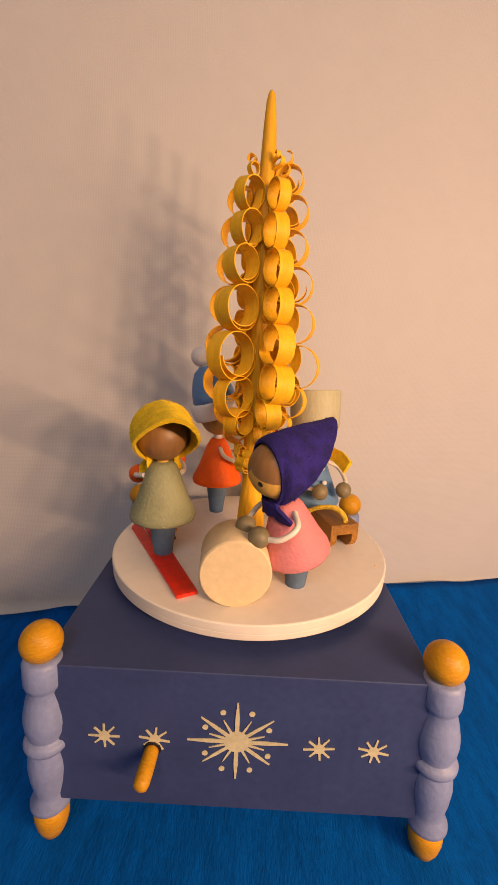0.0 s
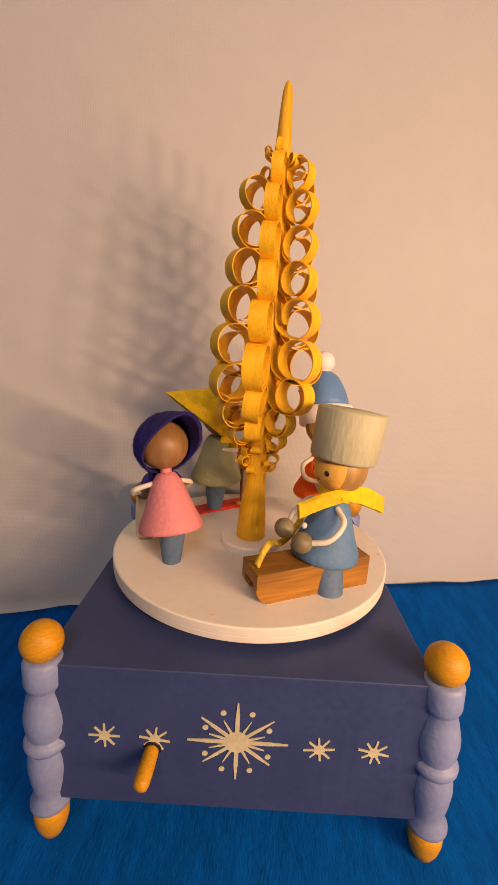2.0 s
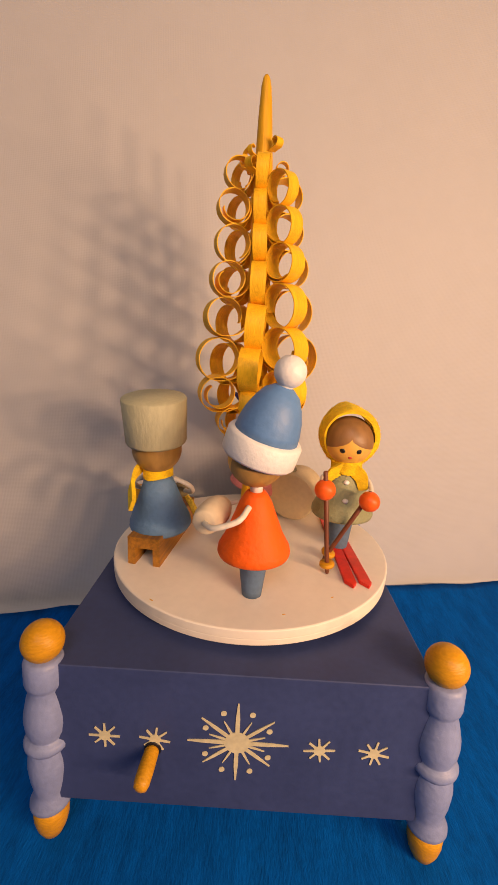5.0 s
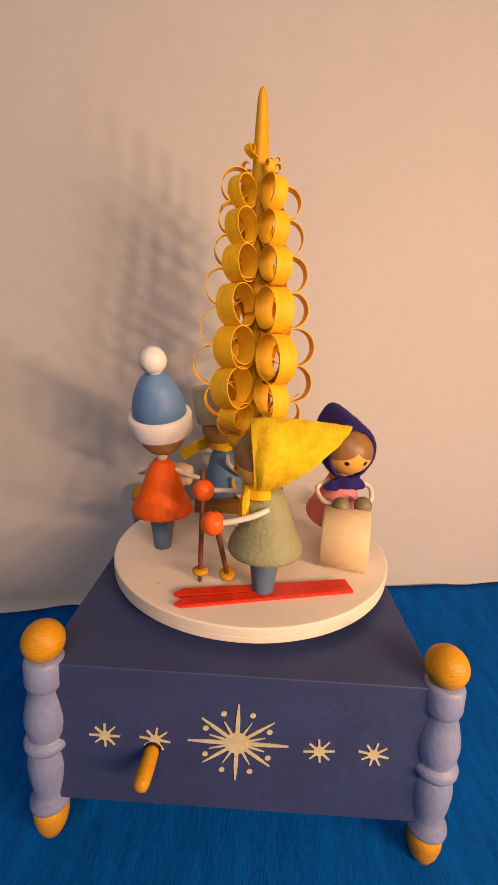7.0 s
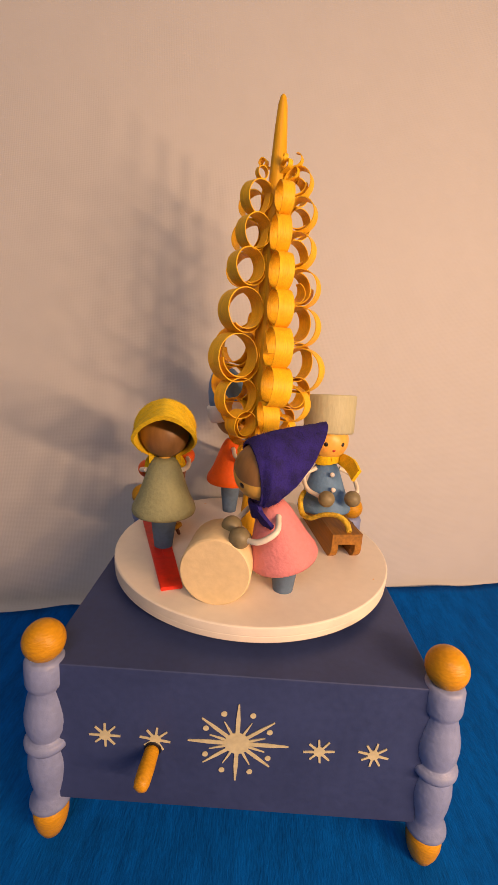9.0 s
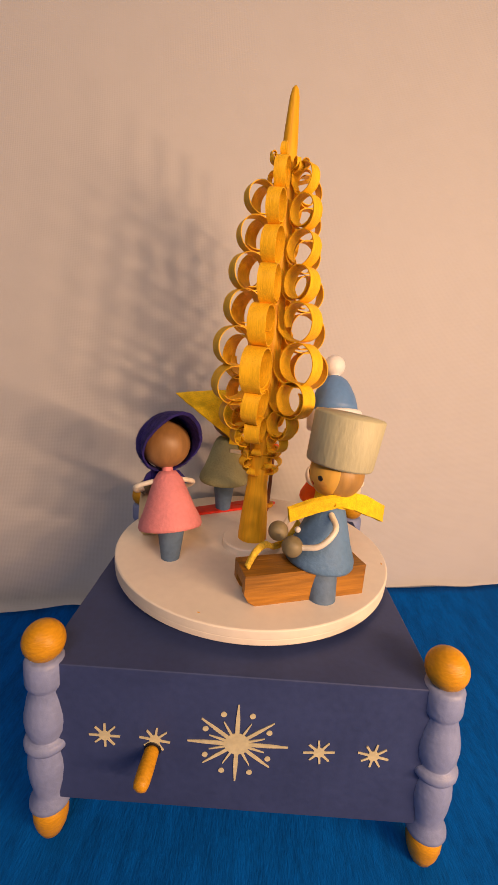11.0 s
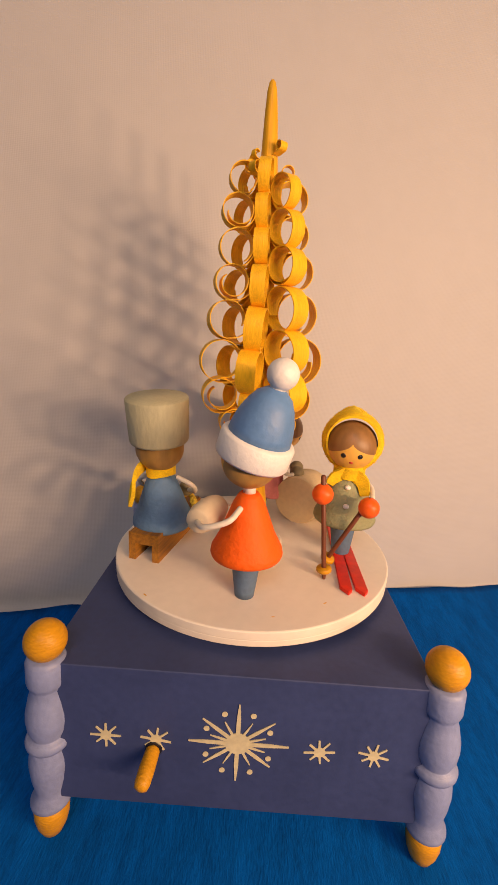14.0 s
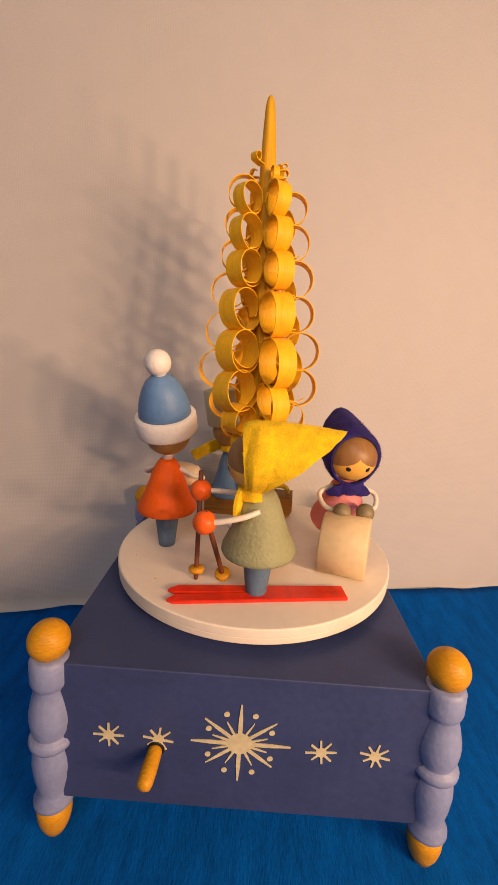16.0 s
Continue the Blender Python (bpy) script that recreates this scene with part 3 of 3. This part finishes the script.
def boy_with_muff():
    mats = [LEG, COAT_RED, WHITE, HAIR_TAN, SKIN, HAT_BLUE, ARM, MUFF, BLACK, LIP, BLUSH]
    bm = bmesh.new()
    legs(bm, 0.0034, 0.0056, 0.0175, 0)
    coat(bm, Matrix(), 0.0158, 0.0382, 0.0124, 0.0040, 1, 0.95)
    lathe(bm, [(0.0021, 0.038), (0.0021, 0.0425)], 16, Matrix(), 2)
    h = pose(0.0008, 0, 0.0480, 0, -18, 0) @ pose(0, 0, 0, 0, 0, -14)
    face = h @ pose(0, 0, 0.0015)
    head(bm, face, 0.0094, 4, 3, False)
    features(bm, face, 0.0094, 8, 9, True, 10)
    lathe(bm, [(0.0080, 0.0026), (0.0117, 0.0020), (0.0123, 0.0029), (0.0123, 0.0093), (0.0117, 0.0102), (0.0097, 0.0103)], 44, h, 2)
    lathe(bm, [(0.0105, 0.0098), (0.0102, 0.0130), (0.0093, 0.0170), (0.0077, 0.0210), (0.0058, 0.0243), (0.0033, 0.0262), (0.0020, 0.0268), (0.0018, 0.0275)], 40, h, 5)
    lathe(bm, [(0.0026, 0.0264), (0.0026, 0.0275)], 16, h, 2)
    ball(bm, (0, 0, 0.0312), 0.0050, 2, m=h)
    mm = pose(0.0152, 0.0, 0.0275) @ pose(0, 0, 0, 90, 0, 0)
    lathe(bm, [(0, -0.0080), (0.0038, -0.0079), (0.0043, -0.0074), (0.0052, -0.004), (0.0054, 0.0), (0.0052, 0.004), (0.0043, 0.0074), (0.0038, 0.0079), (0, 0.0080)], 32, mm, 7)
    for s in (-1, 1):
        tube(bm, [(0.0006, 0.0052 * s, 0.0345), (0.0025, 0.0105 * s, 0.0315), (0.0100, 0.0122 * s, 0.0285), (0.0150, 0.0078 * s, 0.0275)], 0.0010, 6)
    ob = thing("doll", bm, mats, "painted wooden doll in red coat, blue bobble hat and muff", "doll", "dolls on the turntable")
    return on_disc(ob, place(-0.0166, 0.0341, 8))


def boy_on_sled():
    mats = [LEG, COAT_BLUE, HAIR_TAN, SKIN, HAT_GREY, ARM, MITT, FELT_YELLOW, BLACK, LIP, WHITE, BLUSH]
    bm = bmesh.new()
    legs(bm, 0.0050, 0.0068, 0.0165, 0, (0.0012, 0.0068))
    lean = pose(0, 0, 0.0115) @ pose(0, 0, 0, 0, -5.5, 0) @ pose(0, 0, -0.0115)
    coat(bm, lean, 0.0105, 0.0345, 0.0125, 0.0042, 1, 0.75)
    lathe(bm, [(0.0022, 0.033), (0.0022, 0.0380)], 16, lean, 3)
    h = lean @ pose(0.0, 0, 0.0436, 0, -2, 0)
    face = h @ pose(0, 0, 0.0005)
    head(bm, face, 0.0095, 3, 2, False)
    features(bm, face, 0.0095, 8, 9, True, 11)
    lathe(bm, [(0, 0.0036), (0.0112, 0.0036), (0.0116, 0.0044), (0.0121, 0.0205), (0.0117, 0.0211), (0, 0.0212)], 48, h, 4)
    for z, x in ((0.029, 0.0085), (0.0225, 0.0108)):
        ball(bm, (x, 0, z), 0.0011, 10, m=lean, seg=14)
    # scarf: a wrap and two tails
    pts = [(0.0050 * math.cos(a), 0.0050 * math.sin(a), 0.0360 + 0.0006 * math.sin(2 * a)) for a in [2 * math.pi * k / 16 for k in range(17)]]
    ribbon(bm, pts, (0.0056, 0.0062, 0.0056), (0, 0, 1), 0.0018, 7, lean, 3, 0.04)
    ribbon(bm, [(-0.0010, 0.0055, 0.0358), (0.0060, 0.0066, 0.0350), (0.0120, 0.0072, 0.0337), (0.0190, 0.0068, 0.0308)], (0.0048, 0.0062, 0.0060), (0, 0.35, 1), 0.0014, 7, lean, 6, 0.04)
    ribbon(bm, [(0.0020, 0.0058, 0.0364), (-0.0055, 0.0066, 0.0360), (-0.0125, 0.0058, 0.0338), (-0.0212, 0.0022, 0.0302)], (0.0048, 0.0062, 0.0060), (0, -0.3, 1), 0.0014, 7, lean, 6, 0.04)
    for s in (-1, 1):
        tube(bm, [(0.0005, 0.0056 * s, 0.0310), (0.0018, 0.0115 * s, 0.0280), (0.0075, 0.0118 * s + 0.0006, 0.0232), (0.0130, 0.0072 * s + 0.0012, 0.0212)], 0.0010, 5)
        ball(bm, (0.0148, 0.0060 * s + 0.0012, 0.0212), 0.0036, 6, seg=24)
    ob = thing("doll", bm, mats, "painted wooden doll in blue coat, grey hat and yellow scarf", "doll", "dolls on the turntable")
    return on_disc(ob, place(0.0308, 0.0231, -72))


def girl_on_skis():
    mats = [LEG, COAT_GREEN, HAIR, SKIN, FELT_YELLOW, ARM, MITT_RED, WHITE, BLACK, LIP]
    bm = bmesh.new()
    legs(bm, 0.0037, 0.0058, 0.0170, 0, (0, 0), Matrix.Translation((0, 0, 0.0012)))
    coat(bm, Matrix(), 0.0162, 0.0390, 0.0128, 0.0050, 1, 0.95)
    lathe(bm, [(0.0022, 0.037), (0.0022, 0.0430)], 16, Matrix(), 3)
    h = pose(0.0020, 0, 0.0487, 0, 4, 0)
    head(bm, h, 0.0098, 3, 2)
    features(bm, h, 0.0098, 8, 9, True, None, 0.29)
    hood(bm, pose(0.0014, 0, 0.0503), 0.0103, 0.0275, 0.0100, 4, 0.0018)
    wrap = [(0.0012 + 0.0054 * math.cos(a), 0.0054 * math.sin(a), 0.0392 - 0.0006 * math.cos(a)) for a in [radians(-105 + 210 * k / 14) for k in range(15)]]
    ribbon(bm, wrap, (0.0050, 0.0056, 0.0050), (0, 0, 1), 0.0018, 4, steps=3, jag=0.04)
    for z, x in ((0.0325, 0.0073), (0.0255, 0.0098)):
        ball(bm, (x, 0, z), 0.0012, 7, squash=0.8, seg=14)
    # tied ends under the chin
    ribbon(bm, [(0.0050, -0.0040, 0.0395), (0.0068, -0.0010, 0.0385), (0.0070, 0.0030, 0.0380)], (0.0050, 0.0058, 0.0050), (0, 0, 1), 0.0014, 4, steps=5, jag=0.05)
    ribbon(bm, [(0.0060, 0.0010, 0.0385), (0.0072, 0.0052, 0.0355), (0.0074, 0.0068, 0.0300)], (0.0050, 0.0055, 0.0035), (0.3, 1, 0), 0.0012, 4, steps=5, jag=0.05)
    ribbon(bm, [(0.0060, -0.0010, 0.0385), (0.0066, -0.0052, 0.0360), (0.0064, -0.0072, 0.0330)], (0.0050, 0.0050, 0.0030), (0.3, -1, 0), 0.0012, 4, steps=5, jag=0.05)
    tube(bm, [(0.0002, 0.0070, 0.0338), (0.0050, 0.0092, 0.0324), (0.0115, 0.0093, 0.0306), (0.0165, 0.0082, 0.0293)], 0.0010, 5)
    tube(bm, [(0.0002, -0.0068, 0.0338), (0.0050, -0.0090, 0.0336), (0.0130, -0.0100, 0.0337), (0.0205, -0.0093, 0.0340)], 0.0010, 5)
    ball(bm, (0.0176, 0.0079, 0.0292), 0.0039, 6, seg=24)
    ball(bm, (0.0220, -0.0091, 0.0340), 0.0039, 6, seg=24)
    ob = thing("doll", bm, mats, "painted wooden doll in sage coat and pointed yellow felt hood", "doll", "dolls on the turntable")
    return on_disc(ob, place(-0.0351, -0.0144, 108))


def girl_with_roller():
    mats = [LEG, COAT_PINK, HAIR, SKIN, FELT_BLUE, ARM, MITT, WHITE, BLACK, LIP]
    bm = bmesh.new()
    legs(bm, 0.0036, 0.0058, 0.0165, 0)
    lean = pose(0, 0, 0.0100) @ pose(0, 0, 0, 0, 16, 0) @ pose(0, 0, -0.0100)
    coat(bm, lean, 0.0125, 0.0350, 0.0124, 0.0042, 1, 0.75)
    lathe(bm, [(0.0022, 0.034), (0.0022, 0.0400)], 16, lean, 1)
    h = lean @ pose(0.0006, 0, 0.0460, 0, -5, 0)
    head(bm, h, 0.0098, 3, 2)
    features(bm, h, 0.0098, 8, 9, False, None, 0.36)
    hood(bm, pose(h.translation.x, 0, h.translation.z, 0, 4, 0), 0.0098, 0.0222, 0.0150, 4)
    ribbon(bm, [(0.0055, -0.0045, 0.0350), (0.0072, 0.0, 0.0340), (0.0055, 0.0050, 0.0350)], (0.0045, 0.0050, 0.0045), (0, 0, 1), 0.0014, 4, lean, 5, 0.05)
    for s in (-1, 1):
        ribbon(bm, [(0.0060, 0.0010 * s, 0.0345), (0.0058, 0.0052 * s, 0.0325), (0.0040, 0.0088 * s, 0.0300)], (0.0045, 0.0050, 0.0015), (0, 0.4, 1), 0.0012, 4, lean, 5, 0.05)
        tube(bm, [(0.0062, 0.0056 * s, 0.0305), (0.0090, 0.0115 * s, 0.0280), (0.0140, 0.0105 * s, 0.0245), (0.0175, 0.0062 * s, 0.0235)], 0.0010, 5)
        ball(bm, (0.0188, 0.0047 * s, 0.0236), 0.0036, 6, seg=24)
    ob = thing("doll", bm, mats, "painted wooden doll in rose coat and pointed indigo felt hood", "doll", "dolls on the turntable")
    return on_disc(ob, place(0.0160, -0.0329, 206))


boy_with_muff(), boy_on_sled(), girl_on_skis(), girl_with_roller()

# ---- what the dolls stand by ----


def build_skis():
    for s in (-1, 1):
        bm = bmesh.new()
        L, w = 0.0312, 0.0022
        flat = [(-L, -w), (L - 0.0030, -w), (L + 0.0005, 0.2 * w), (L - 0.0020, w), (-L, w)]
        lo = [bm.verts.new((x, y, 0)) for x, y in flat]
        hi = [bm.verts.new((x, y, 0.0013)) for x, y in flat]
        bm.faces.new(lo[::-1]), bm.faces.new(hi)
        for k in range(5):
            bm.faces.new((lo[k], lo[(k + 1) % 5], hi[(k + 1) % 5], hi[k]))
        bmesh.ops.bevel(bm, geom=bm.edges[:], offset=0.0002, segments=2, affect="EDGES")
        ob = thing("ski", bm, SKI_RED, "red lacquered wooden ski lying on the turntable", "ski", "pair of skis")
        on_disc(ob, place(-0.0358, -0.0155, 116.8) @ pose(0, 0.0022 * s, 0.0001, 0, 0, 1.2 * s))


def build_pole(top, tip):
    pole = thing("ski_pole", None, None, "thin brown wooden ski pole with a yellow basket ring", "ski pole", "pair of ski poles")
    a, b = Vector(tip), Vector(top)
    d = b - a
    up = d.to_track_quat("Z", "Y").to_matrix().to_4x4()
    ln = d.length
    bm = bmesh.new()
    lathe(bm, [(0, 0), (0.0006, 0.0004), (0.0009, 0.002), (0.0009, ln - 0.0003), (0.0006, ln), (0, ln)], 14)
    part("stick", bm, POLE, pole)
    bm = bmesh.new()
    lathe(bm, [(0.0009, 0.0035), (0.0026, 0.0035), (0.0029, 0.0040), (0.0029, 0.0048), (0.0026, 0.0053), (0.0009, 0.0053)], 24, caps=False)
    part("basket", bm, BEAD, pole, "yellow turned wooden ring")
    on_disc(pole, Matrix.Translation(a) @ up)


def build_sled():
    sled = thing("sled", None, None, "brown stained wooden toy sled with a yellow yarn rope", "sled")
    bm = bmesh.new()
    L, w, h = 0.0225, 0.0064, 0.0115
    side = [(-L, 0), (-L, h), (L, h), (L, 0.0045), (L - 0.0015, 0.0018), (L - 0.004, 0.0)]
    for lo_y, hi_y in ((-w, -w + 0.0028), (w - 0.0028, w)):
        lo = [bm.verts.new((x, lo_y, z)) for x, z in side]
        hi = [bm.verts.new((x, hi_y, z)) for x, z in side]
        bm.faces.new(lo), bm.faces.new(hi[::-1])
        for k in range(6):
            bm.faces.new((lo[k], hi[k], hi[(k + 1) % 6], lo[(k + 1) % 6]))
    block(bm, (-L, -w + 0.0028, h - 0.0045), (L, w - 0.0028, h - 0.00005))
    part("sled_body", bm, SLED, sled)
    bm = bmesh.new()
    pts = [(0.0205, 0.0012, 0.0120), (0.0185, 0.0002, 0.0150), (0.0150, -0.0028, 0.0166), (0.0105, -0.0075, 0.0150), (0.0065, -0.0115, 0.0118), (0.0015, -0.0138, 0.0120), (-0.0025, -0.0140, 0.0165), (-0.0035, -0.0125, 0.0205)]
    line = smooth_path(pts, 14)
    for k in range(3):
        tube(bm, [tuple(p + 0.00080 * Vector((0.5 * math.sin(1.45 * i + 2.1 * k), math.cos(1.45 * i + 2.1 * k), math.sin(1.45 * i + 2.1 * k)))) for i, p in enumerate(line)], 0.00052, 0, 6, steps=3)
    part("rope", bm, ROPE, sled, "yellow yarn rope")
    on_disc(sled, place(0.0339, 0.0163, -74))


def build_roller():
    bm = bmesh.new()
    r, ln = 0.0118, 0.0176
    lathe(bm, [(0, 0), (r - 0.0005, 0), (r, 0.0005), (r, ln - 0.0005), (r - 0.0005, ln), (0, ln)], 64)
    for f in bm.faces:
        f.smooth = len(f.verts) == 4 and abs(f.calc_center_median().z - ln / 2) < ln * 0.45
    ob = thing("roller", bm, LOG_PAINT, "cream painted wooden cylinder lying on the turntable", "cylinder")
    on_disc(ob, pose(-0.0065, -0.0310, r, 90, 0, 2))


build_skis()
c_place = place(-0.0351, -0.0144, 108)
build_pole(c_place @ Vector((0.0175, 0.0083, 0.0330)), c_place @ Vector((0.0120, -0.0068, 0.0)))
build_pole(c_place @ Vector((0.0221, -0.0095, 0.0412)), c_place @ Vector((0.0225, -0.0056, 0.0)))
build_sled()
build_roller()


# ---- everything on the turntable goes round together ----
# The clockwork runs a little unevenly: (seconds, degrees past an even turning)
UNEVEN = ((0, 2.35), (1, -0.41), (2.3, -0.79), (4, -1.1), (7, -0.15), (9, -0.9), (12.5, 0.2), (14.5, 0.5), (16, 0.46))
TILT = Matrix.Rotation(radians(0.8), 4, Vector((-math.sin(radians(80)), math.cos(radians(80)), 0)))


def turn(t):
    """The turntable's turning at t seconds, in degrees."""
    return -40.665 * t + float(np.interp(t, [u[0] for u in UNEVEN], [u[1] for u in UNEVEN]))


def motions():
    times = [0.25 * k for k in range(65)]
    base = Matrix.Translation((0, 0, DISC_Z))
    for ob, m in [(turntable, Matrix()), *MOVING]:
        walk(ob, [(t, base @ pose(0, 0, 0, 0, 0, turn(t)) @ TILT @ m) for t in times])


motions()
